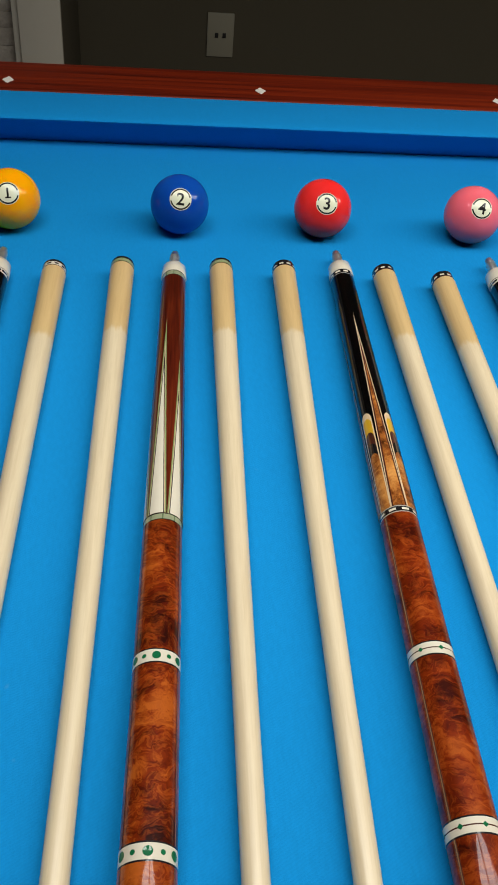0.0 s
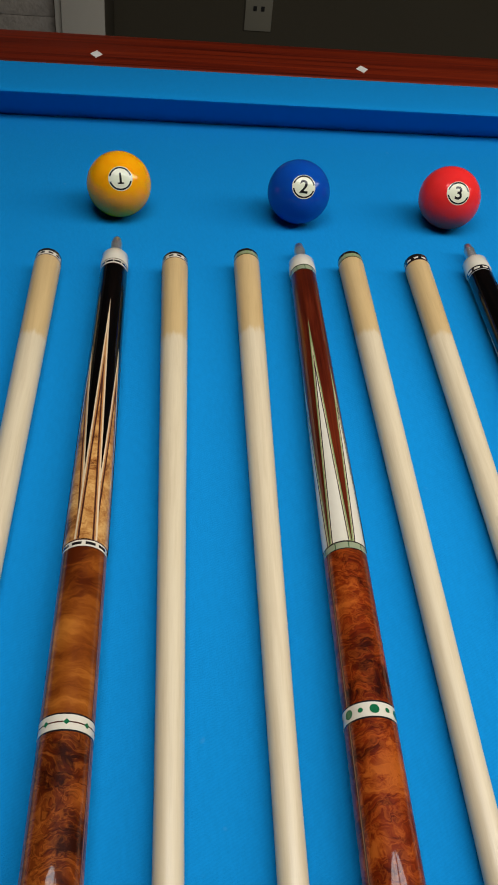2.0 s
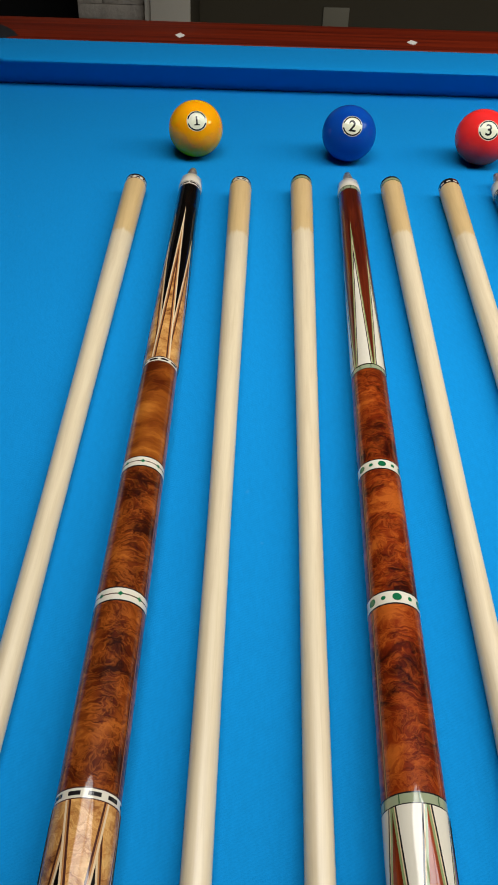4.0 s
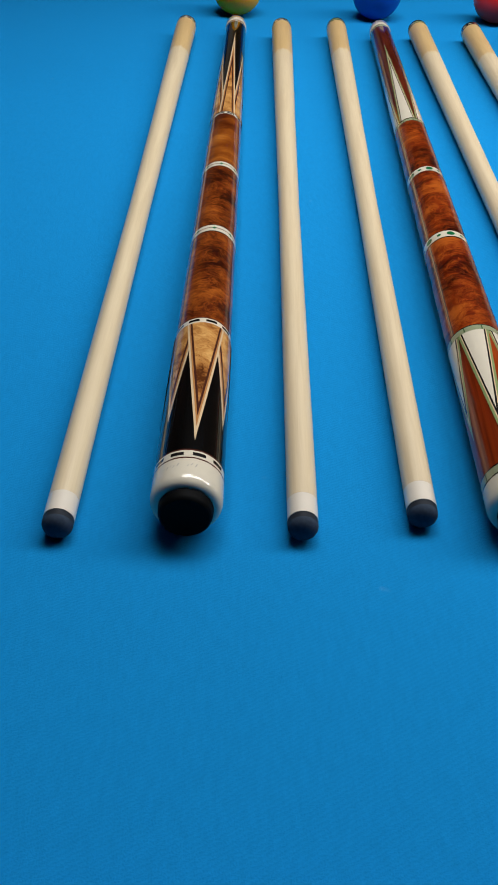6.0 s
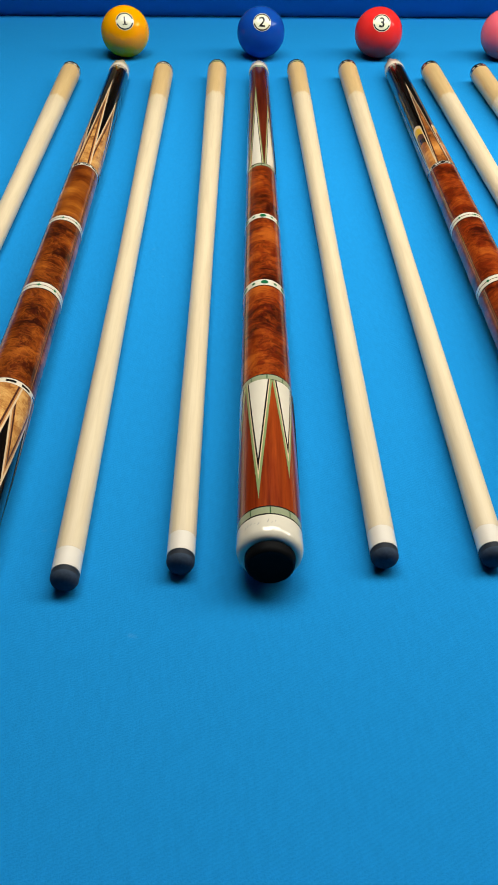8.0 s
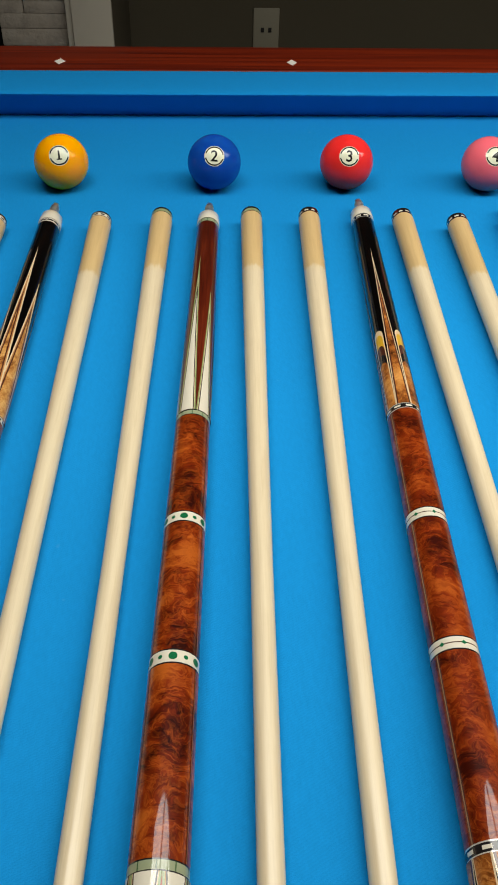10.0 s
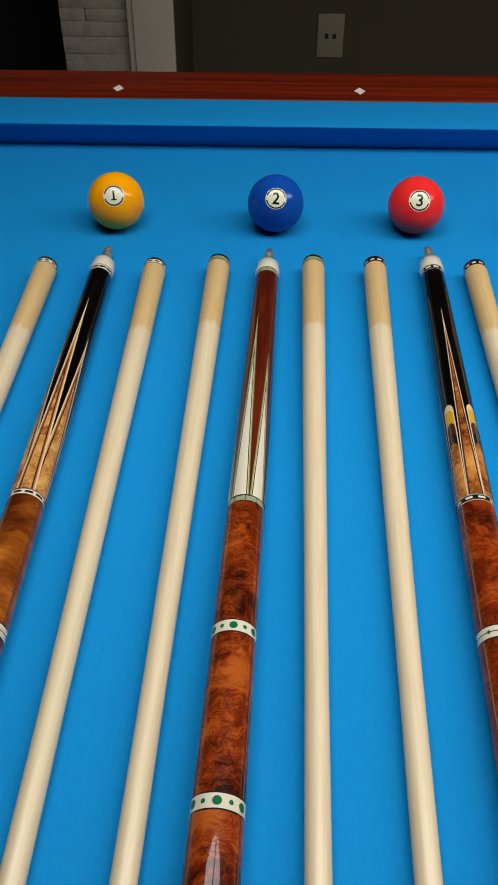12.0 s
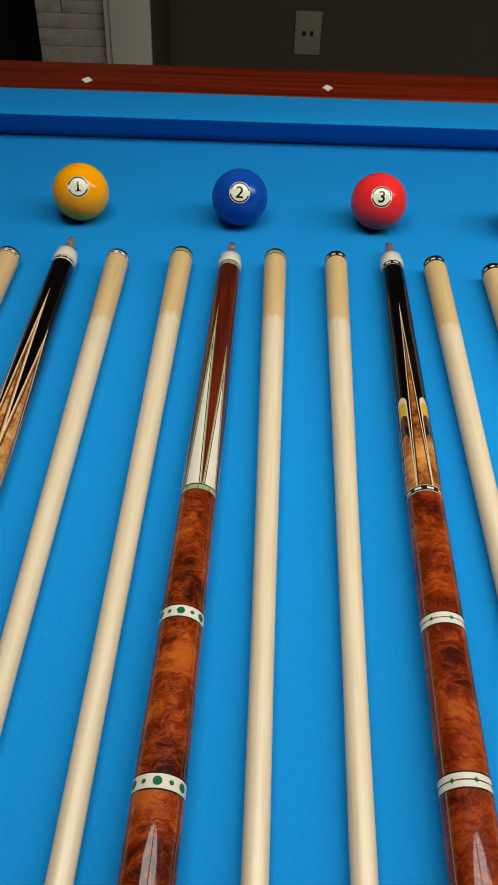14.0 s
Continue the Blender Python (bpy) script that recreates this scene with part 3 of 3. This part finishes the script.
def ball_number(text, ball, direction, tilt):
    """Number, white spot and broken black ring laid on the ball's surface."""
    d = Vector(direction).normalized()
    right = d.cross(Vector((0, 0, -1))).normalized()
    upv = right.cross(d) * -1
    if upv.z < 0:
        upv = -upv
    right = upv.cross(d)
    rot = Matrix.Rotation(radians(tilt), 3, d)
    right, upv = rot @ right, rot @ upv

    def onto(x, y, off):
        rad = math.hypot(x, y)
        if rad < 1e-9:
            return d * (BALL_R + off)
        a = rad / BALL_R
        return (d * math.cos(a) + (right * x + upv * y) / rad * math.sin(a)) * (BALL_R + off)

    bm = bmesh.new()
    rows = [[bm.verts.new(onto(0.0104 * j / 6 * math.cos(2 * math.pi * i / 40), 0.0104 * j / 6 * math.sin(2 * math.pi * i / 40), 0.00003)) for i in range(40)] for j in range(1, 7)]
    mid = bm.verts.new(onto(0, 0, 0.00003))
    for i in range(40):
        bm.faces.new((mid, rows[0][i], rows[0][(i + 1) % 40]))
        for a, b in zip(rows, rows[1:]):
            bm.faces.new((a[i], a[(i + 1) % 40], b[(i + 1) % 40], b[i]))
    part("number_spot", bm, M_SPOT, ball, "cream number spot")
    bm = bmesh.new()
    for a0, a1 in ((14, 166), (194, 346)):
        prev = None
        for k in range(25):
            a = radians(a0 + (a1 - a0) * k / 24)
            cur = [bm.verts.new(onto(q * math.cos(a), q * math.sin(a), 0.00007)) for q in (0.0084, 0.0098)]
            if prev:
                bm.faces.new((prev[0], prev[1], cur[1], cur[0]))
            prev = cur
    part("number_ring", bm, M_INK, ball, "broken black ring")
    curve = bpy.data.curves.new("digit", "FONT")
    curve.body, curve.size, curve.align_x, curve.align_y = text, 0.0128 if text == "1" else 0.0155, "CENTER", "CENTER"
    curve.offset = 0.0003
    tmp = bpy.data.objects.new("digit", curve)
    scene.collection.objects.link(tmp)
    me = bpy.data.meshes.new_from_object(tmp.evaluated_get(bpy.context.evaluated_depsgraph_get()))
    bpy.data.objects.remove(tmp)
    bm = bmesh.new()
    bm.from_mesh(me)
    if text == "1":
        lo = min(v.co.y for v in bm.verts)
        mx = max(v.co.x for v in bm.verts) - 0.0009
        bm.faces.new([bm.verts.new((mx + dx, lo + dy, 0)) for dx, dy in ((-0.0027, 0), (0.0027, 0), (0.0027, 0.0013), (-0.0027, 0.0013))])
    bmesh.ops.remove_doubles(bm, verts=bm.verts, dist=1e-6)
    xs, ys = [v.co.x for v in bm.verts], [v.co.y for v in bm.verts]
    cx, cy = (min(xs) + max(xs)) / 2, (min(ys) + max(ys)) / 2
    for v in bm.verts:
        v.co.x, v.co.y = v.co.x - cx, v.co.y - cy
    for k in range(-7, 8):
        for nrm in ((1, 0, 0), (0, 1, 0)):
            bmesh.ops.bisect_plane(bm, geom=bm.verts[:] + bm.edges[:] + bm.faces[:], plane_co=Vector(nrm) * (k * 0.001 + 0.0001), plane_no=nrm)
    for v in bm.verts:
        v.co = onto(v.co.x, v.co.y, 0.00008)
    part("number", bm, M_INK, ball, "printed numeral " + text)


def ball_material(name, colour):
    m = plain(name, colour, 0.12, 0, 0.5, 0.04, 120)
    b = m.node_tree.nodes["Principled BSDF"]
    b.inputs["Subsurface Weight"].default_value = 0.6
    b.inputs["Subsurface Radius"].default_value = (1.0, 0.6, 0.4)
    b.inputs["Subsurface Scale"].default_value = 0.025
    return m


M_SPOT = plain("ball_spot_cream", (0.68, 0.68, 0.50), 0.12, 0, 0.5, 0.03)
M_INK = plain("ball_ink_black", (0.012, 0.011, 0.010), 0.2, 0, 0.5)


def pool_ball(x, y, text, colour, label, direction, tilt):
    bm = bmesh.new()
    bmesh.ops.create_uvsphere(bm, u_segments=64, v_segments=40, radius=BALL_R)
    ob = part("pool_ball", bm, ball_material("phenolic_" + label.split()[1], colour), sharp=180)
    tagged(ob, label, "pool ball", "numbered balls in a row")
    ob.matrix_world = pose(x, y, BED + BALL_R)
    ball_number(text, ob, direction, tilt)
    return ob


pool_ball(-0.2590, 2.0370, "1", (0.90, 0.34, 0.001), "glossy yellow pool ball numbered one on the cloth", (0.08, -0.80, 0.61), 2)
pool_ball(-0.1003, 2.0362, "2", (0.004, 0.060, 0.34), "glossy blue pool ball numbered two on the cloth", (0.0, -0.80, 0.60), -5)
pool_ball(0.0387, 2.0365, "3", (0.76, 0.026, 0.024), "glossy red pool ball numbered three on the cloth", (-0.04, -0.81, 0.60), -3)
pool_ball(0.1887, 2.0325, "4", (0.78, 0.13, 0.17), "glossy pink pool ball numbered four on the cloth", (-0.02, -0.76, 0.65), -8)


# ---- cue shafts ----
def shaft_radius(y):
    """Long slim taper from the tip to the joint."""
    pts = ((-0.02, 0.0063), (0.0, 0.0064), (0.30, 0.0069), (0.45, 0.0080), (0.60, 0.0094), (0.742, 0.0105), (0.80, 0.0108))
    for (a, ra), (b, rb) in zip(pts, pts[1:]):
        if y <= b:
            return ra + (rb - ra) * (y - a) / (b - a)
    return pts[-1][1]


def cue_shaft(style, length):
    """y runs from the seat of the leather tip to the joint."""
    thing = new("cue_shaft")
    R = shaft_radius
    part("tip", lathe_bm([(-0.0072, 0.0008), (-0.0069, 0.0026), (-0.0062, 0.0043), (-0.0050, 0.0056), (-0.0038, 0.0062), (-0.0030, 0.0063)], R, 40, cap1=False), M_TIP, thing, "domed dark leather tip dusted with chalk")
    part("tip_side", lathe_bm([(-0.0030, 0.0063), (-0.0002, 0.00635)], R, 40, cap0=False), M_TIPSIDE, thing, "burnished dark tip side")
    part("ferrule", lathe_bm([(0.0, 0.0064), (0.0112, 0.0064)], R, 40), M_FERRULE, thing, "ivory ferrule")
    ys = [0.01125 + (length - 0.0095 - 0.01125) * k / 30 for k in range(31)]
    part("shaft_wood", lathe_bm([(y, R(y)) for y in ys], R, 44), M_MAPLE, thing, "pale satin maple, tan near the joint")
    a = length - 0.0094
    ring = lathe_bm([(a, R(a)), (a + 0.0009, R(a))], R, 44, mat=0)
    lathe_bm([(a + 0.0009, R(a)), (a + 0.0056, R(a))], R, 44, bm=ring, mat=1)
    lathe_bm([(a + 0.0056, R(a)), (a + 0.0087, R(a)), (a + 0.0094, R(a) - 0.0007)], R, 44, bm=ring, mat=2)
    for k in range(10):
        th = 2 * math.pi * (k + 0.5) / 10
        if style == "green":
            strip_bm(ring, R, [(a + 0.0022, th - 0.26, th + 0.26), (a + 0.0043, th - 0.26, th + 0.26)], 0.00008, 3)
        else:
            strip_bm(ring, R, [(a + 0.0022, th - 0.18, th + 0.18), (a + 0.0043, th - 0.18, th + 0.18)], 0.00008, 3)
    mats = {"green": [M_BROWN, M_GREENV, M_BLACKLINE, M_PALEGREEN], "dash": [M_BROWN, M_IVORY, M_BLACKLINE, M_BLACKLINE], "silver": [M_BROWN, M_BLACKLINE, M_BLACKLINE, M_IVORY]}[style]
    part("joint_ring", ring, mats, thing, "decorative joint ring with a black rim")
    return thing


SHAFTS = {"dash": [((-0.3262, 1.2008), (-0.3120, 1.9402)), ((-0.2269, 1.2022), (-0.2114, 1.9400))],
          "green": [((-0.1766, 1.2108), (-0.1526, 1.9486)), ((-0.0847, 1.2119), (-0.0649, 1.9474))],
          "silver": [((-0.0351, 1.2112), (-0.0081, 1.9446)), ((0.0674, 1.2080), (0.0843, 1.9431)), ((0.1150, 1.1980), (0.1373, 1.9345))]}
RINGS = {"dash": "a white and black dashed ring", "green": "a sage green ring", "silver": "a black and silver ring"}
for style, ends in SHAFTS.items():
    first = None
    for (tx, ty), (jx, jy) in ends:
        length = math.hypot(jx - tx, jy - ty)
        m = pose(tx, ty, BED + 0.0003, 0, 0, math.degrees(math.atan2(tx - jx, jy - ty)))
        if first is None:
            first = cue_shaft(style, 0.7395)
            tagged(first, "pale maple pool cue shaft with " + RINGS[style], "cue shaft", "cue shafts laid on the table")
            first.matrix_world = m
        else:
            copy_thing(first, m)


# ---- cue butts ----
def butt_radius(y):
    """Straight taper; y runs from the cap's end to the joint."""
    return 0.0149 + (0.0104 - 0.0149) * y / 0.741


def point_rows(y0, y1, th, half, n=14, power=1.0):
    rows = []
    for k in range(n + 1):
        u = k / n
        w = half * max(0.004, (1 - u) ** power)
        rows.append((y0 + (y1 - y0) * u, th - w, th + w))
    return rows


def inlay_point(name, parent, y0, y1, th, half, layers, width, R, off0, label=""):
    """A long spear inlay with its nested veneer borders, outermost first."""
    bm = bmesh.new()
    span = y1 - y0
    shift = width / (half * R((y0 + y1) / 2)) * span
    for i, (mat, share) in enumerate(layers):
        w = sum(s for _, s in layers[:i])
        f = 1 - w * width / (half * R((y0 + y1) / 2))
        strip_bm(bm, R, point_rows(y0, y1 - shift * w, th, half * f), off0 + 0.00004 * i, i)
    return part(name, bm, [m for m, _ in layers], parent, label)


def tongue(name, parent, y0, y1, th, half, layers, R, off0, stretch):
    """A round-ended inlay with nested borders, outermost first."""
    bm = bmesh.new()
    sgn = 1 if y1 > y0 else -1
    for i, (mat, inset) in enumerate(layers):
        tip = y1 - sgn * inset * stretch
        h = half - (0.0008 / R(y1) if i else 0.0)
        cap = h * R(y1) * 1.25 * stretch ** 0.5
        rows = [(y0 + (tip - sgn * cap - y0) * k / 6, th - h, th + h) for k in range(7)]
        for k in range(1, 10):
            a = math.pi / 2 * k / 9
            w = h * max(0.03, math.cos(a))
            rows.append((tip - sgn * cap * (1 - math.sin(a)), th - w, th + w))
        strip_bm(bm, R, rows, off0 + 0.00004 * i, i)
    part(name, bm, [m for m, _ in layers], parent)


def band(name, parent, y0, y1, base, R, edge=M_BLACKLINE, edge_w=0.0007, marks=(), label="", proud=0.0):
    """A ring round the cue: dark edge lines, a body, and inlaid marks of (kind, material, count, phase, size)."""
    bm = bmesh.new()
    mats = [edge, base]
    lathe_bm([(y0, R(y0)), (y0 + edge_w, R(y0 + edge_w))], R, 56, bm=bm, mat=0)
    lathe_bm([(y0 + edge_w, R(y0) + proud), (y1 - edge_w, R(y1) + proud)], R, 56, bm=bm, mat=1)
    lathe_bm([(y1 - edge_w, R(y1 - edge_w)), (y1, R(y1))], R, 56, bm=bm, mat=0)
    ym = (y0 + y1) / 2
    for kind, mat, count, phase, size in marks:
        if mat not in mats:
            mats.append(mat)
        mi = mats.index(mat)
        if kind == "line":
            strip_bm(bm, R, [(ym - size / 2, 0, 2 * math.pi), (ym + size / 2, 0, 2 * math.pi)], proud + 0.00004, mi, 56)
            continue
        for k in range(count):
            th = 2 * math.pi * k / count + radians(phase)
            if kind == "dot":
                disc_bm(bm, R, ym, th, size, size, proud + 0.00009, mi)
            elif kind == "diamond":
                disc_bm(bm, R, ym, th, size, size * 1.05, proud + 0.00009, mi, diamond=True)
            elif kind == "tick":
                w = size / R(ym)
                strip_bm(bm, R, [(y0 + edge_w, th - w, th + w), (y1 - edge_w, th - w, th + w)], proud + 0.00008, mi, 2)
            elif kind == "dash":
                h = (y1 - y0) * 0.17
                w = size / R(ym)
                strip_bm(bm, R, [(ym - h, th - w, th + w), (ym + h, th - w, th + w)], proud + 0.00008, mi)
    return part(name, bm, mats, parent, label)


def cue_butt(x, y_end, turn, k, label):
    """k: the cue's woods, inlays and ring places, as distances from the cap's end."""
    J = k["joint"]
    thing = tagged(new("cue_butt"), label, "cue butt", "cue butts laid on the table")
    R = butt_radius
    base = M_RUBBER
    part("bumper", lathe_bm([(-0.0042, 0.0070), (-0.0050, 0.0086), (-0.0053, 0.0098), (-0.0048, 0.0105), (-0.0034, 0.0110), (-0.001, 0.0112), (0.004, 0.0112)], R, 48), base, thing, "black rubber bumper")
    part("cap", lathe_bm([(0.0, 0.0114), (0.0003, 0.0127), (0.0013, 0.0140), (0.0034, 0.01475), (0.0065, R(0.0065)), (k["cap"], R(k["cap"]))], R, 64), M_IVORY, thing, "polished ivory-white butt cap")
    bars = bmesh.new()
    rnd = random.Random(int(x * 1000))
    th = radians(-42 + k["low_turn"] * 0.3)
    for word in (5, 3):
        for _ in range(word):
            w = rnd.uniform(0.05, 0.11)
            y = k["cap"] - 0.0042 + rnd.uniform(-0.0006, 0.0006)
            strip_bm(bars, R, [(y - rnd.uniform(0.0003, 0.0012), th, th + w * 0.3), (y + rnd.uniform(0.0002, 0.0011), th + w * 0.45, th + w * 0.8)], 0.00005, 0, 2)
            th += w + 0.03
        th += 0.16
    part("inscription", bars, M_SCRIPT, thing, "faint grey inscription strokes")
    band("cap_band", thing, k["cap"], k["cap"] + 0.0058, k["band_base"], R, k["band_edge"], 0.0008, k["band_marks"], k["band_label"])
    low0, low1 = k["cap"] + 0.0058, k["ringD"] - 0.0028
    sleeve = part("butt_sleeve", lathe_bm([(low0, R(low0)), ((low0 + low1) / 2, R((low0 + low1) / 2)), (low1, R(low1))], R, 64), k["wood"], thing, k["wood_label"])
    fa0, fa1 = k["ringA"] + 0.0028, J - 0.0235
    forearm = part("forearm", lathe_bm([(fa0 + (fa1 - fa0) * i / 6, R(fa0 + (fa1 - fa0) * i / 6)) for i in range(7)], R, 64), k["wood_up"], thing, k["wood_label"])
    for i in range(k["count"]):
        a = k["gap"] * (i if i <= k["count"] / 2 else i - k["count"])
        for root, y0, tips, phase, width in ((sleeve, low1, (k["low_tip"], k["low_tip"] + 0.0175), k["low_turn"], k["vw"]), (forearm, fa0, (k["up_tip"], k["up_tip"] - 0.054), k["up_turn"], k["up_vw"])):
            th = radians(a + phase)
            if k["tongues"] and i % 2:
                end = k["low_tongue"] if root is sleeve else k["up_tongue"]
                tongue("tongue_inlay", root, y0, end, th, radians(21), k["tongues"], R, 0.00003, 1.0 if root is sleeve else 2.0)
            else:
                short = i % 2
                inlay_point("point_inlay", root, y0, tips[short], th, radians(k["half"] - 2 * short if root is sleeve else k["half_up"] + k["short_more"] * short), k["layers"], width, R, 0.0003 if not short else 0.00004)
    for nm in ("D", "A"):
        y = k["ring" + nm]
        band("ring", thing, y - 0.0028, y + 0.0028, k["band_base"], R, k["band_edge"], 0.0007, k["band_marks"], k["band_label"])
    for nm in ("C", "B"):
        y = k["ring" + nm]
        band("ring", thing, y - 0.0046, y + 0.0046, M_IVORY, R, M_BLACKLINE, 0.0009, k["wide_marks"], "white ring inlaid with green", 0.00012)
    for a, b, ga, gb in (("D", "C", 0.0028, 0.0046), ("C", "B", 0.0046, 0.0046), ("B", "A", 0.0046, 0.0028)):
        y0, y1 = k["ring" + a] + ga, k["ring" + b] - gb
        panel = part("burl_section", lathe_bm([(y0, R(y0)), ((y0 + y1) / 2, R((y0 + y1) / 2)), (y1, R(y1))], R, 64), k["burl"]["DCB".index(a)], thing, "figured burl under glossy lacquer")
        for th in (radians(-63 + k["line_turn"]), radians(63 + k["line_turn"]), math.pi):
            bm = bmesh.new()
            w = 0.0008 / R(y0)
            strip_bm(bm, R, [(y0, th - w, th + w), (y1, th - w, th + w)], 0.00004, 0, 2)
            w *= 0.45
            strip_bm(bm, R, [(y0, th - w, th + w), (y1, th - w, th + w)], 0.00008, 1, 2)
            part("veneer_line", bm, [M_BROWN, M_TANLINE], panel)
    band("joint_ring", thing, J - 0.0235, J - 0.0160, k["band_base"], R, k["band_edge"], 0.0008, k["band_marks"], k["band_label"])
    part("joint_collar", lathe_bm([(J - 0.0160, R(J) + 0.0003), (J - 0.0150, R(J) + 0.0006), (J - 0.0015, R(J) + 0.0005), (J, R(J) - 0.0006)], R, 56), M_IVORY, thing, "white joint collar")
    zc = lambda y: R(J)
    prof = [(J - 0.001, 0.0046), (J + 0.003, 0.0046)]
    y = J + 0.003
    while y < J + 0.020:
        prof += [(y + 0.0005, 0.0035), (y + 0.0010, 0.0035), (y + 0.0015, 0.0046), (y + 0.0023, 0.0046)]
        y += 0.0024
    prof += [(y + 0.0005, 0.0037), (y + 0.0062, 0.0035), (y + 0.0076, 0.0024)]
    part("joint_pin", lathe_bm(prof, zc, 28), M_STEEL, thing, "threaded steel joint pin")
    thing.matrix_world = pose(x, y_end, BED + 0.0003, 0, 0, turn)
    return thing


M_SCRIPT = plain("faint_grey_script", (0.42, 0.39, 0.34), 0.4, 0, 1.0)
M_TANLINE = plain("tan_line", (0.22, 0.085, 0.03), 0.4, 0, 1.0)
GOLD = dict(cap=0.0142, ringD=0.1216, ringC=0.2276, ringB=0.3290, ringA=0.4350, joint=0.7445, count=6, gap=54, wood=M_EBONY, wood_up=M_EBONY, wood_label="glossy black ebony", burl=(M_BURL_GOLD, M_BURL_GOLD, M_BURL_HONEY), vw=0.0011, up_vw=0.0011, half=39, half_up=30, short_more=13,
            layers=[(M_CREAM, 0.9), (M_TAN, 0.7), (M_BROWN, 0.9), (M_BURL_LIGHT, 1)], tongues=None, low_tip=0.0255, up_tip=0.6715, low_turn=8, up_turn=4, line_turn=4,
            band_base=M_IVORY, band_edge=M_BROWN, band_marks=[("dash", M_BLACKLINE, 10, 18, 0.0028)], band_label="white ring with black dashes",
            wide_marks=[("line", M_BROWN, 1, 0, 0.0007), ("diamond", M_GREEN, 8, 4, 0.0015)])
GREEN = dict(GOLD, gap=60, cap=0.0125, ringD=0.1205, ringC=0.2278, ringB=0.3301, ringA=0.4316, joint=0.7435, wood=M_COCO, wood_up=M_COCO_DIM, wood_label="red-brown cocobolo with straight grain", burl=(M_BURL_RED,) * 3, up_vw=0.0008, half=31, half_up=29, short_more=-1,
             layers=[(M_GREENV, 1.0), (M_CREAM, 0.45), (M_BLACKLINE, 0.7), (M_IVORY, 1)], low_tip=0.0235, up_tip=0.6520, low_turn=-20, up_turn=-20, line_turn=0,
             band_base=M_PALEGREEN, band_edge=M_BLACKLINE, band_marks=[("tick", M_GREENDARK, 10, 0, 0.0003)], band_label="sage green ring",
             wide_marks=[("dot", M_GREEN, 6, 0, 0.0024), ("dot", M_GREEN, 6, 30, 0.0013)])
DEEP = dict(GOLD, joint=0.7475, count=8, gap=45, cap=0.0130, ringD=0.1194, ringC=0.2279, ringB=0.3259, ringA=0.4320, burl=(M_BURL_DEEP,) * 3, layers=[(M_CREAM, 0.7), (M_BROWN, 1.2), (M_BURL_AMBER, 1)], half=25, half_up=25, short_more=-2, up_vw=0.0008,
            tongues=[(M_CREAM, 0.0), (M_YELLOW, 0.0032), (M_BROWN, 0.0105), (M_BLACKLINE, 0.0165), (M_BURL_AMBER, 0.0215)], low_tip=0.0340, up_tip=0.6587, low_turn=0, up_turn=-6,
            low_tongue=0.0710, up_tongue=0.5310, line_turn=4, band_base=M_BLACKLINE, band_edge=M_SILVER, band_marks=[("dash", M_IVORY, 9, 10, 0.0024)],
            band_label="black and silver ring with white dashes", wide_marks=[("line", M_BROWN, 1, 0, 0.0007), ("diamond", M_GREEN, 7, 12, 0.0015)])
cue_butt(-0.2745, 1.1997, -1.16, GOLD, "pool cue butt in golden burl and black ebony with maple points")
cue_butt(-0.1373, 1.2010, -2.34, GREEN, "pool cue butt in reddish burl and cocobolo with white points")
cue_butt(0.0165, 1.2055, -2.14, DEEP, "pool cue butt in deep red burl and ebony with yellow-edged tongues")
cue_butt(0.1660, 1.2020, -2.0, dict(GOLD, up_turn=-22), "black ebony pool cue butt with cream pointed inlays")
